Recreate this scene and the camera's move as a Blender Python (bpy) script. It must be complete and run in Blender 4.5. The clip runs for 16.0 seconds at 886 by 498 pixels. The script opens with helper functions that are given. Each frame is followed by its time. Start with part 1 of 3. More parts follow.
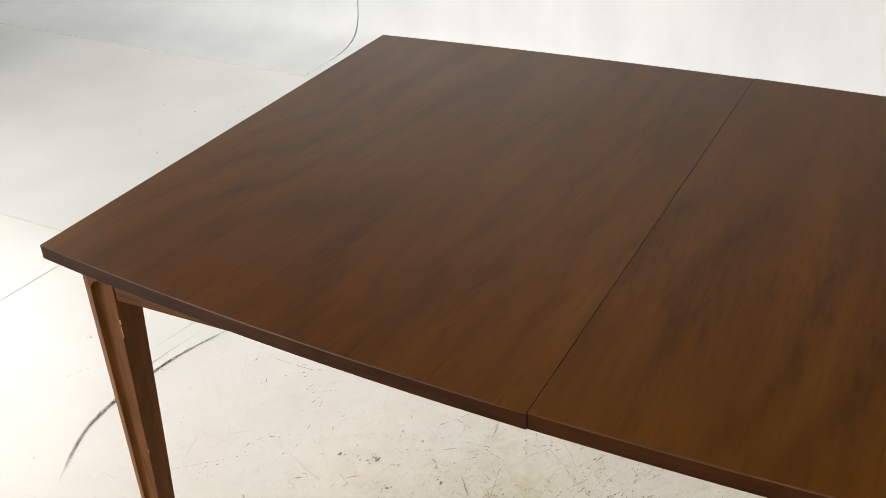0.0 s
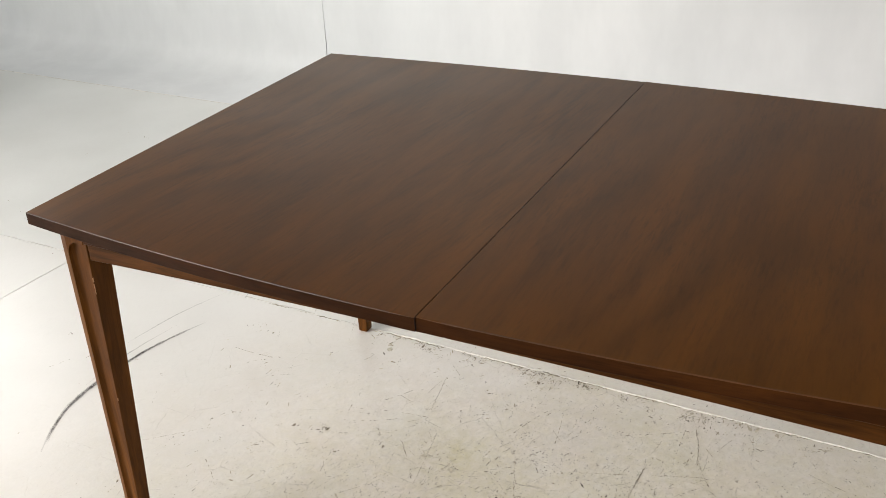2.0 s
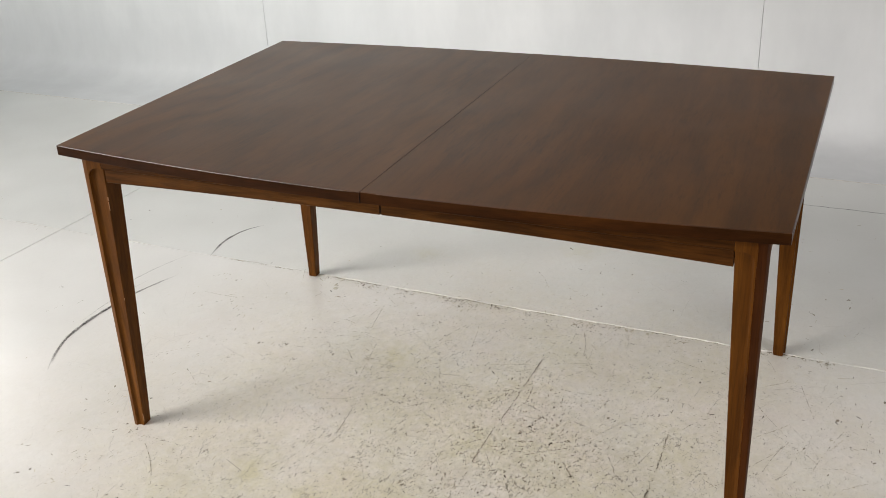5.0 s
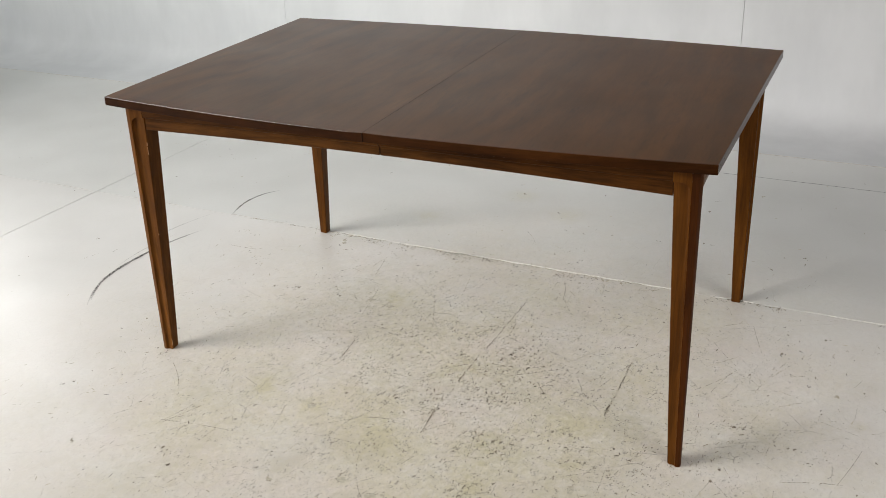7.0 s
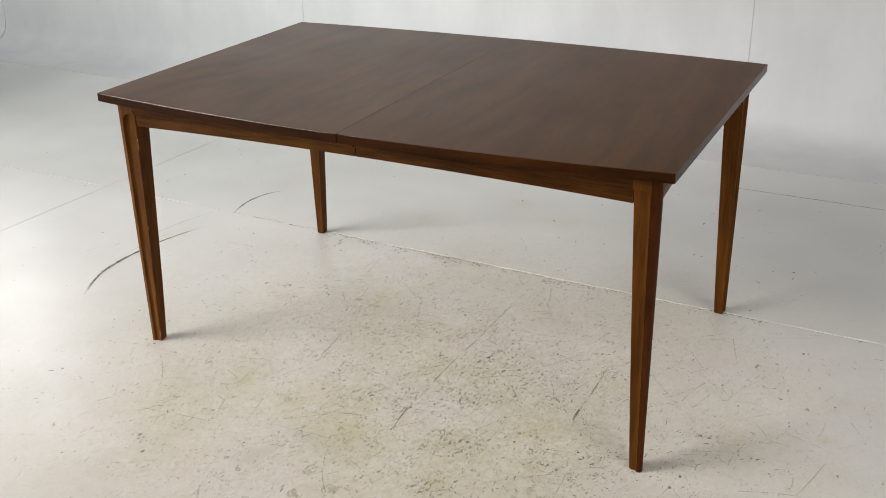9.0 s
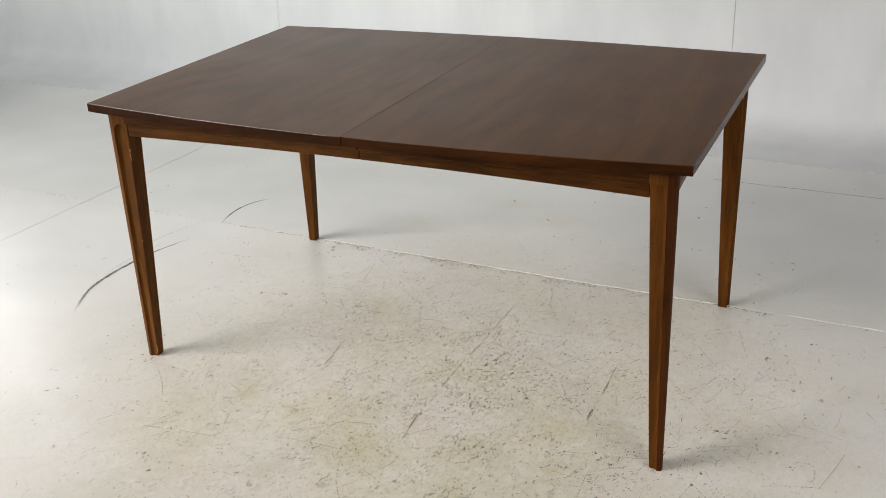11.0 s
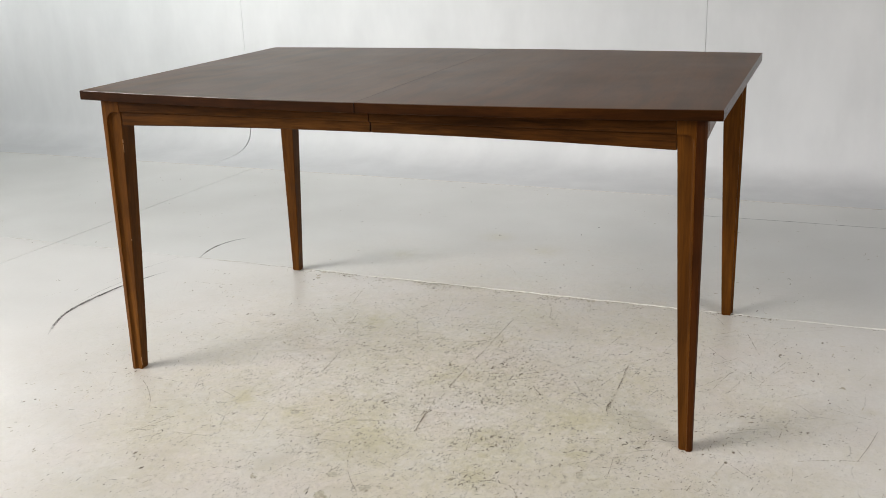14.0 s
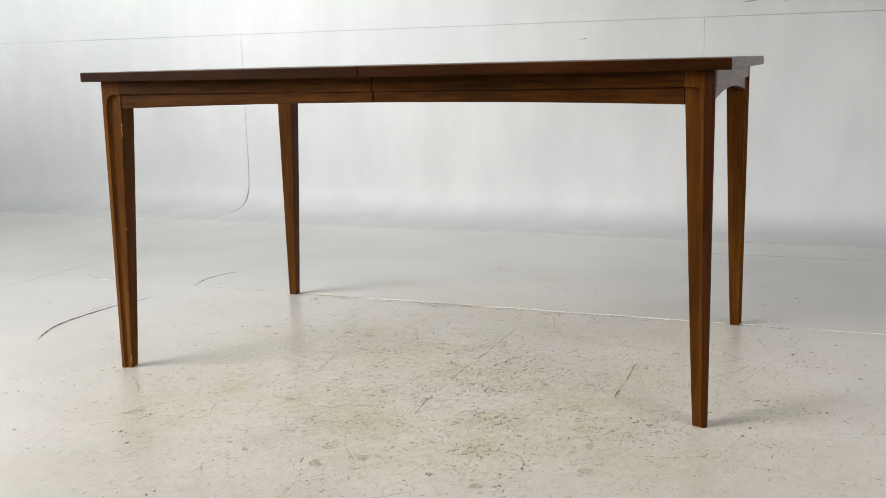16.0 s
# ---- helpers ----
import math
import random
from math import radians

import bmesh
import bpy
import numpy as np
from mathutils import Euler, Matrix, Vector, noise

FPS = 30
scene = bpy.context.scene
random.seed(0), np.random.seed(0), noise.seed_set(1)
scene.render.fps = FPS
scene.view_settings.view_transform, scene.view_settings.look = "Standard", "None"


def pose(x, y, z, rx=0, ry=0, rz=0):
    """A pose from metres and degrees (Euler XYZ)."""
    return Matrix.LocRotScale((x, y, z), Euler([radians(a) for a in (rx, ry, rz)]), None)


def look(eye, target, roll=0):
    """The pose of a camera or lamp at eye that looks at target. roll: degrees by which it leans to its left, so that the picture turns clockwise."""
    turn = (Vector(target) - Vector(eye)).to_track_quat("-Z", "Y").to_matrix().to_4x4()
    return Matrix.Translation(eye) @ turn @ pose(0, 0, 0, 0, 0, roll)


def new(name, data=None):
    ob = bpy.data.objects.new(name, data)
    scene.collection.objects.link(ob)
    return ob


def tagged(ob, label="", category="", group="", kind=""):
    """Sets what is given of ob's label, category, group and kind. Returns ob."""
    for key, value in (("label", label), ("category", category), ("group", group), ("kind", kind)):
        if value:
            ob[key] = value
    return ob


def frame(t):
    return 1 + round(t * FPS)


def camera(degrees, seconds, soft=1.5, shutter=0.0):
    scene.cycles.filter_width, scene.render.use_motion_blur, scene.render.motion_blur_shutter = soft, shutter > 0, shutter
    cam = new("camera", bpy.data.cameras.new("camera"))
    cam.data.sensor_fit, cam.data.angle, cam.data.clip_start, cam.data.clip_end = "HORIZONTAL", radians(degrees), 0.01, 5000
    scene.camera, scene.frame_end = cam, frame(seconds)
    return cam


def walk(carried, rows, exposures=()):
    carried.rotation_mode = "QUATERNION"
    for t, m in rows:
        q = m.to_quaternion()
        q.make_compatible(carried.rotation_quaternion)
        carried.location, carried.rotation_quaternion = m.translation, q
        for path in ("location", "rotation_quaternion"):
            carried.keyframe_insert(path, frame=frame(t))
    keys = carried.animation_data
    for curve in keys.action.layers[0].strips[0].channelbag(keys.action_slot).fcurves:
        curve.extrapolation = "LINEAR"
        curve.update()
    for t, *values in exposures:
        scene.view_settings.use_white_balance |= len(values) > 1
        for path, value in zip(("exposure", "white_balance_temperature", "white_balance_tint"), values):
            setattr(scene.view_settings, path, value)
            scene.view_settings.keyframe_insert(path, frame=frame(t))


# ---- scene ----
cam = camera(47.1, 16.0, soft=0.65)
PATH = [
    (0, (0.334, -1.277, 1.446), (-0.505, 0.223, 0.423), -2.9),
    (0.5, (0.401, -1.323, 1.452), (-0.447, 0.188, 0.452), -2.95),
    (1, (0.468, -1.37, 1.447), (-0.388, 0.154, 0.475), -2.9),
    (1.5, (0.529, -1.429, 1.442), (-0.327, 0.111, 0.497), -3.2),
    (2, (0.578, -1.501, 1.44), (-0.265, 0.06, 0.518), -3.1),
    (2.5, (0.62, -1.57, 1.438), (-0.201, 0.017, 0.54), -3.3),
    (3, (0.651, -1.652, 1.434), (-0.143, -0.042, 0.553), -3.4),
    (3.5, (0.698, -1.795, 1.441), (-0.071, -0.166, 0.573), -3.5),
    (4, (0.734, -1.9, 1.448), (-0.013, -0.253, 0.592), -3.3),
    (4.5, (0.785, -1.964, 1.451), (0.044, -0.315, 0.596), -3.0),
    (4.7, (0.811, -1.997, 1.452), (0.074, -0.347, 0.596), -2.8),
    (7, (1.053, -2.374, 1.451), (0.285, -0.731, 0.608), -2.1),
    (7.5, (1.081, -2.415, 1.451), (0.3, -0.772, 0.619), -2.0),
    (8, (1.127, -2.401, 1.458), (0.332, -0.765, 0.629), -1.7),
    (8.5, (1.181, -2.374, 1.447), (0.364, -0.744, 0.624), -1.4),
    (9, (1.214, -2.354, 1.452), (0.377, -0.736, 0.626), -1.3),
    (11.3, (1.054, -2.359, 1.429), (0.29, -0.702, 0.611), -2.6),
    (11.5, (1.0, -2.377, 1.428), (0.256, -0.71, 0.611), -2.4),
    (12, (0.95, -2.406, 1.383), (0.237, -0.715, 0.589), -2.5),
    (12.5, (0.961, -2.413, 1.343), (0.272, -0.698, 0.579), -2.3),
    (13, (0.973, -2.43, 1.272), (0.289, -0.692, 0.557), -2.0),
    (13.5, (0.964, -2.447, 1.182), (0.275, -0.689, 0.524), -1.9),
    (14, (0.958, -2.461, 1.089), (0.259, -0.684, 0.495), -1.8),
    (14.5, (0.951, -2.461, 0.993), (0.248, -0.665, 0.463), -1.7),
    (15, (0.947, -2.463, 0.893), (0.241, -0.652, 0.425), -1.5),
    (15.5, (0.942, -2.477, 0.811), (0.236, -0.651, 0.401), -1.5),
    (16, (0.94, -2.49, 0.757), (0.236, -0.653, 0.393), -1.4),
]
walk(cam, [(t, look(eye, target, roll)) for t, eye, target, roll in PATH], [(0, 0.55, 6790, 11), (1.5, 0.44, 6770, 11), (3, 0.36, 6740, 11), (7, 0.20, 6580, 10.5), (11, 0.21, 6570, 10.5), (13, 0.24, 6560, 10.5), (16, 0.23, 6560, 10.5)])

# ---- world and lights ----
world = bpy.data.worlds.new("world")
scene.world = world
world.use_nodes = True
world.node_tree.nodes["Background"].inputs[0].default_value = (0.9, 0.95, 1.0, 1)
world.node_tree.nodes["Background"].inputs[1].default_value = 0.02


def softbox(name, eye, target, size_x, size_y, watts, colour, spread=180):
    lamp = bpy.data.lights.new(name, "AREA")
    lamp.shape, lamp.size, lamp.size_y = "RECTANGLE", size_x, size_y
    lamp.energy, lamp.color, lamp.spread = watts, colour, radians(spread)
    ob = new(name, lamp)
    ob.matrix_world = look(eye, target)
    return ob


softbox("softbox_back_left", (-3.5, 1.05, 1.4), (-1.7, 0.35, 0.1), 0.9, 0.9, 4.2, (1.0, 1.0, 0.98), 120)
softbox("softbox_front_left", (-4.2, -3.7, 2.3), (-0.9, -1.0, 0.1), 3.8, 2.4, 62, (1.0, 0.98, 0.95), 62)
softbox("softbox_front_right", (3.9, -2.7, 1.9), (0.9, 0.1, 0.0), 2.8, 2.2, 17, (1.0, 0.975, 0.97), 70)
# Soft fill from above, assumed for the studio; its fixture is unseen.
softbox("unseen_overhead_fill", (-0.6, -0.9, 3.9), (-0.6, -0.5, 0.0), 5.6, 3.0, 13, (1.0, 0.985, 0.97), 160)
# Added strip with no seen source; it brightens the back wall upwards.
softbox("unseen_wall_fill", (-3.55, 0.0, 2.3), (-3.55, 2.18, 1.45), 5.6, 0.5, 35, (0.965, 1.0, 0.985), 78)

# ---- materials ----


def material(name, rough=0.5, spec=0.5):
    m = bpy.data.materials.new(name)
    m.use_nodes = True
    t = m.node_tree
    b = t.nodes["Principled BSDF"]
    b.inputs["Roughness"].default_value = rough
    b.inputs["Specular IOR Level"].default_value = spec
    return m, t, b


def value_of(n, **values):
    for key, value in values.items():
        n.inputs[key.replace("_", " ")].default_value = value
    return n


def coords(t, scale, source="Object", shift=(0, 0, 0)):
    tc = t.nodes.new("ShaderNodeTexCoord")
    mp = t.nodes.new("ShaderNodeMapping")
    mp.inputs["Scale"].default_value = scale
    mp.inputs["Location"].default_value = shift
    t.links.new(tc.outputs[source], mp.inputs["Vector"])
    return mp.outputs["Vector"]


def noise_tex(t, vec, scale, detail=4.0, rough=0.55, distortion=0.0):
    n = t.nodes.new("ShaderNodeTexNoise")
    value_of(n, Scale=scale, Detail=detail, Roughness=rough, Distortion=distortion)
    t.links.new(vec, n.inputs["Vector"])
    return n.outputs["Fac"]


def ramp(t, fac, stops):
    r = t.nodes.new("ShaderNodeValToRGB")
    r.color_ramp.elements[0].position, r.color_ramp.elements[1].position = stops[0][0], stops[-1][0]
    r.color_ramp.elements[0].color, r.color_ramp.elements[1].color = (*stops[0][1], 1), (*stops[-1][1], 1)
    for p, c in stops[1:-1]:
        r.color_ramp.elements.new(p).color = (*c, 1)
    t.links.new(fac, r.inputs["Fac"])
    return r.outputs["Color"]


def grey(v):
    return (v, v, v)


def mix(t, fac, a, b, blend="MIX"):
    n = t.nodes.new("ShaderNodeMix")
    n.data_type, n.blend_type = "RGBA", blend
    for i, s in ((0, fac), (6, a), (7, b)):
        if isinstance(s, (float, int)):
            n.inputs[i].default_value = s
        elif isinstance(s, tuple):
            n.inputs[i].default_value = (*s, 1)
        else:
            t.links.new(s, n.inputs[i])
    return n.outputs[2]


def math_node(t, op, a, b=0.0):
    n = t.nodes.new("ShaderNodeMath")
    n.operation = op
    for i, s in ((0, a), (1, b)):
        if isinstance(s, (float, int)):
            n.inputs[i].default_value = s
        else:
            t.links.new(s, n.inputs[i])
    return n.outputs[0]


def bump(t, b, height, strength, distance):
    n = t.nodes.new("ShaderNodeBump")
    n.inputs["Strength"].default_value, n.inputs["Distance"].default_value = strength, distance
    t.links.new(height, n.inputs["Height"])
    t.links.new(n.outputs["Normal"], b.inputs["Normal"])


def wood(name, axis, dark, mid, light, rough, figure=1.0, shift=(0, 0, 0), spec=0.02, fine=0.42):
    """Stained walnut, the grain along the given axis."""
    m, t, b = material(name, rough, spec)
    long = {"x": (0.1, 1, 1), "y": (1, 0.1, 1), "z": (1, 1, 0.08)}[axis]
    vec = coords(t, long, shift=shift)
    broad = noise_tex(t, vec, 14.0 * figure, 4.0, 0.6, 0.7)
    streak = noise_tex(t, vec, 105.0, 6.0, 0.65, 0.5)
    pores = noise_tex(t, coords(t, tuple(c * (1 if c == 1 else 0.35) for c in long), shift=shift), 420.0, 3.0, 0.6)
    blotch = noise_tex(t, coords(t, (1, 1, 1), shift=shift), 6.0, 4.0, 0.6)
    base = ramp(t, broad, [(0.3, dark), (0.52, mid), (0.74, light)])
    lines = ramp(t, streak, [(0.36, grey(fine)), (0.6, grey(1.0)), (0.8, grey(1.16))])
    col = mix(t, 0.8, base, lines, "MULTIPLY")
    col = mix(t, 0.55, col, ramp(t, blotch, [(0.3, grey(0.72)), (0.7, grey(1.18))]), "MULTIPLY")
    col = mix(t, 0.35, col, ramp(t, pores, [(0.36, grey(0.55)), (0.52, grey(1.0))]), "MULTIPLY")
    t.links.new(col, b.inputs["Base Color"])
    t.links.new(ramp(t, streak, [(0.3, grey(rough + 0.07)), (0.7, grey(rough - 0.03))]), b.inputs["Roughness"])
    bump(t, b, pores, 0.08, 0.0006)
    return m


def veneer(name, shift, lean, arch):
    """Walnut veneer of a tabletop half: crown figure along y under a satin lacquer."""
    m, t, b = material(name, 0.37, 0.155)
    b.inputs["Specular Tint"].default_value = (1.0, 0.98, 0.80, 1)
    tc = t.nodes.new("ShaderNodeTexCoord")
    mp = t.nodes.new("ShaderNodeMapping")
    mp.inputs["Location"].default_value, mp.inputs["Rotation"].default_value = shift, (0, 0, radians(lean))
    t.links.new(tc.outputs["Object"], mp.inputs["Vector"])

    def stretched(sx, sy):
        k = t.nodes.new("ShaderNodeMapping")
        k.inputs["Scale"].default_value = (sx, sy, 1)
        t.links.new(mp.outputs["Vector"], k.inputs["Vector"])
        return k.outputs["Vector"]

    crown = t.nodes.new("ShaderNodeTexWave")
    crown.wave_type, crown.bands_direction, crown.wave_profile = "BANDS", "X", "SIN"
    value_of(crown, Scale=2.4, Distortion=6.0, Detail=3.0, Detail_Scale=1.2, Detail_Roughness=0.5)
    t.links.new(stretched(1.0, 0.22), crown.inputs["Vector"])
    broad = noise_tex(t, stretched(1.0, 0.3), 3.6, 4.0, 0.55, 0.9)
    flame = noise_tex(t, stretched(1.0, 0.11), 30.0, 7.0, 0.66, 0.5)
    # growth rings cut at a slant: nested arches about an axis along the grain
    wander = noise_tex(t, stretched(1.0, 0.35), 4.0, 3.0, 0.5, 0.3)
    sep = t.nodes.new("ShaderNodeSeparateXYZ")
    t.links.new(mp.outputs["Vector"], sep.inputs["Vector"])
    across = math_node(t, "ADD", math_node(t, "SUBTRACT", sep.outputs["X"], arch), math_node(t, "MULTIPLY", math_node(t, "SUBTRACT", wander, 0.5), 0.32))
    ring = math_node(t, "SQRT", math_node(t, "ADD", math_node(t, "MULTIPLY", across, across), math_node(t, "POWER", math_node(t, "MULTIPLY", math_node(t, "ADD", sep.outputs["Y"], 0.9), 0.14), 2.0)))
    bands = math_node(t, "MULTIPLY", math_node(t, "ADD", math_node(t, "SINE", math_node(t, "MULTIPLY", ring, 95.0)), 1.0), 0.5)
    fade = ramp(t, noise_tex(t, mp.outputs["Vector"], 2.6, 3.0, 0.55, 0.4), [(0.36, grey(0.1)), (0.62, grey(0.9))])
    base = ramp(t, broad, [(0.22, (0.071, 0.0241, 0.0022)), (0.5, (0.098, 0.0344, 0.0033)), (0.8, (0.125, 0.0460, 0.0049))])
    col = mix(t, 0.3, base, ramp(t, crown.outputs["Fac"], [(0.05, grey(0.78)), (0.45, grey(1.0)), (0.95, grey(1.08))]), "MULTIPLY")
    col = mix(t, fade, col, mix(t, 1.0, col, ramp(t, bands, [(0.0, grey(0.74)), (0.4, grey(0.96)), (0.8, grey(1.06))]), "MULTIPLY"))
    col = mix(t, 0.75, col, ramp(t, flame, [(0.34, grey(0.76)), (0.52, grey(1.0)), (0.74, grey(1.15))]), "MULTIPLY")
    pores = noise_tex(t, stretched(1.0, 0.12), 170.0, 4.0, 0.65, 0.4)
    patchy = noise_tex(t, stretched(1.0, 0.5), 9.0, 4.0, 0.6, 0.6)
    amount = ramp(t, patchy, [(0.35, grey(0.15)), (0.65, grey(0.75))])
    col = mix(t, amount, col, mix(t, 1.0, col, ramp(t, pores, [(0.34, grey(0.62)), (0.5, grey(1.0)), (0.7, grey(1.14))]), "MULTIPLY"))
    t.links.new(col, b.inputs["Base Color"])
    smear = noise_tex(t, stretched(1.0, 1.0), 5.0, 2.0, 0.5)
    t.links.new(ramp(t, smear, [(0.3, grey(0.35)), (0.7, grey(0.39))]), b.inputs["Roughness"])
    return m


# olive stains in the floor paint: x, y, radius
STAINS = [(-0.345, -0.515, 0.05), (0.043, -0.592, 0.095), (0.298, -0.503, 0.095), (0.089, -0.221, 0.09), (0.462, -0.358, 0.052), (0.505, -0.52, 0.038),
          (-0.258, 0.065, 0.054), (0.32, -0.677, 0.056), (-0.184, -0.536, 0.03), (1.093, -0.109, 0.02),
          (-0.20, 0.99, 0.055), (0.02, 0.87, 0.06), (-0.46, 0.68, 0.045)]


def painted_floor(name, dirt, tint=(1, 1, 1)):
    """White floor paint, worn through in pits, scratches and olive grime round the middle of the studio."""
    m, t, b = material(name, 0.28, 0.5)
    tc = t.nodes.new("ShaderNodeTexCoord")
    drift = t.nodes.new("ShaderNodeTexNoise")
    value_of(drift, Scale=7.0, Detail=4.0, Roughness=0.6)
    t.links.new(tc.outputs["Object"], drift.inputs["Vector"])
    bend = t.nodes.new("ShaderNodeVectorMath")
    bend.operation = "MULTIPLY_ADD"
    t.links.new(drift.outputs["Color"], bend.inputs[0])
    bend.inputs[1].default_value = (0.05, 0.05, 0.0)
    t.links.new(tc.outputs["Object"], bend.inputs[2])
    vec, warped = tc.outputs["Object"], bend.outputs["Vector"]

    def field(scale, detail=5.0, rough=0.6, shift=(0, 0, 0), stretch=(1, 1, 1), distortion=0.0):
        k = t.nodes.new("ShaderNodeMapping")
        k.inputs["Location"].default_value, k.inputs["Scale"].default_value = shift, stretch
        t.links.new(vec, k.inputs["Vector"])
        return noise_tex(t, k.outputs["Vector"], scale, detail, rough, distortion)

    def step(value, low, high):
        return ramp(t, value, [(low, grey(0)), (high, grey(1))])

    def times(*values):
        out = values[0]
        for v in values[1:]:
            out = math_node(t, "MULTIPLY", out, v)
        return out

    far = t.nodes.new("ShaderNodeVectorMath")
    far.operation = "DISTANCE"
    t.links.new(warped, far.inputs[0])
    far.inputs[1].default_value = (0.2, -0.35, 0.0)
    reach = math_node(t, "MULTIPLY", far.outputs["Value"], 0.6)
    worn = times(ramp(t, reach, [(0.12, grey(1.0)), (0.44, grey(0.72)), (0.62, grey(0.32)), (0.92, grey(0.0))]), dirt)
    cloud, patch = field(1.3, 2.0, 0.45), field(3.2, shift=(3.1, 1.7, 0), distortion=0.15)
    clump = field(11.0, 6.0, 0.65, shift=(8, 2, 0), distortion=0.1)
    mottle = field(38.0, 6.0, 0.75, distortion=0.8)
    grain = field(125.0, 5.0, 0.72, stretch=(1, 0.62, 1), distortion=0.9)
    crumb = field(62.0, 7.0, 0.8, shift=(1, 5, 0), stretch=(1, 0.7, 1), distortion=1.2)

    base = ramp(t, cloud, [(0.3, tuple(a * b for a, b in zip((0.77, 0.74, 0.705), tint))), (0.7, tuple(a * b for a, b in zip((0.84, 0.81, 0.775), tint)))])
    rosy = field(4.0, 5.0, 0.7, shift=(-5, 8, 0), distortion=0.1)
    col = mix(t, times(ramp(t, rosy, [(0.36, grey(0.25)), (0.62, grey(1.0))]), math_node(t, "ADD", times(worn, 0.85), 0.05)), base, (0.775, 0.70, 0.665))
    # olive grime rubbed into the worn paint
    spots = None
    for x, y, r in STAINS:
        away = t.nodes.new("ShaderNodeVectorMath")
        away.operation = "DISTANCE"
        t.links.new(warped, away.inputs[0])
        away.inputs[1].default_value = (x + 0.025, y + 0.025, 0.0)
        spot = ramp(t, math_node(t, "DIVIDE", away.outputs["Value"], 1.5 * r), [(0.25, grey(1.0)), (1.0, grey(0.0))])
        spots = spot if spots is None else math_node(t, "MAXIMUM", spots, spot)
    body = math_node(t, "MAXIMUM", times(spots, ramp(t, patch, [(0.34, grey(0.45)), (0.58, grey(1.0))])), ramp(t, patch, [(0.34, grey(0.38)), (0.64, grey(0.95))]))
    grime = times(math_node(t, "ADD", worn, times(spots, 0.34)), body, ramp(t, mottle, [(0.3, grey(0.4)), (0.62, grey(1.0))]))
    col = mix(t, grime, col, (0.635, 0.595, 0.425))
    smear = times(worn, step(field(6.5, 5.0, 0.7, shift=(2, -7, 0), distortion=0.1), 0.52, 0.74), step(crumb, 0.38, 0.58))
    col = mix(t, times(smear, 0.75), col, (0.53, 0.495, 0.385))
    # dirt lodged in the finely broken surface
    col = mix(t, math_node(t, "ADD", times(worn, 0.9), 0.1), col, mix(t, 1.0, col, ramp(t, crumb, [(0.26, (0.58, 0.56, 0.50)), (0.42, grey(0.92)), (0.72, grey(1.12))]), "MULTIPLY"))
    # pits, dense in clumps
    dense = math_node(t, "ADD", times(worn, step(clump, 0.38, 0.66), 0.112), times(worn, 0.03))
    pits = step(math_node(t, "ADD", grain, dense), 0.665, 0.705)
    big = step(math_node(t, "ADD", mottle, times(dense, 0.8)), 0.735, 0.76)
    pits = times(math_node(t, "MAXIMUM", pits, big), math_node(t, "ADD", times(worn, 0.78), 0.08))
    col = mix(t, pits, col, ramp(t, crumb, [(0.3, (0.10, 0.086, 0.062)), (0.7, (0.36, 0.32, 0.24))]))
    # straight scratches of all directions, broken into dots
    lines = None
    for scale, shift, width in ((2.3, (0, 0, 0), 0.0052), (4.1, (4, 9, 0), 0.0075), (7.3, (7, -3, 0), 0.0105)):
        k = t.nodes.new("ShaderNodeMapping")
        k.inputs["Location"].default_value, k.inputs["Scale"].default_value = shift, (1, 0.75, 1)
        t.links.new(warped, k.inputs["Vector"])
        v = t.nodes.new("ShaderNodeTexVoronoi")
        v.feature, v.voronoi_dimensions = "DISTANCE_TO_EDGE", "2D"
        v.inputs["Scale"].default_value = scale
        t.links.new(k.outputs["Vector"], v.inputs["Vector"])
        line = ramp(t, math_node(t, "DIVIDE", v.outputs["Distance"], width), [(0.35, grey(1)), (1.0, grey(0))])
        line = times(line, step(field(9.0, 4.0, 0.7, shift=shift), 0.52, 0.62))
        lines = line if lines is None else math_node(t, "MAXIMUM", lines, line)
    lines = times(lines, step(crumb, 0.42, 0.57), math_node(t, "ADD", times(worn, 0.85), 0.0))
    col = mix(t, lines, col, (0.22, 0.19, 0.14))
    # paler repaired spots and soft smudges
    pale = times(worn, step(field(16.0, 5.0, 0.65, shift=(9, 9, 0), distortion=0.1), 0.6, 0.76))
    col = mix(t, times(pale, 0.6), col, (0.86, 0.835, 0.795))
    smudge = field(3.0, 2.0, 0.45, shift=(1.3, -6.2, 0))
    col = mix(t, 1.0, col, ramp(t, smudge, [(0.25, (0.93, 0.93, 0.92)), (0.75, grey(1.03))]), "MULTIPLY")
    t.links.new(col, b.inputs["Base Color"])
    gloss = math_node(t, "ADD", times(math_node(t, "MAXIMUM", pits, grime), 0.12), 0.285)
    t.links.new(gloss, b.inputs["Roughness"])
    peel = field(150.0, 2.0, 0.5)
    swell = field(14.0, 2.0, 0.5)
    height = math_node(t, "ADD", peel, math_node(t, "MULTIPLY", swell, 1.5))
    height = math_node(t, "SUBTRACT", height, times(math_node(t, "MAXIMUM", pits, lines), 5.0))
    bump(t, b, height, 0.26, 0.0012)
    return m


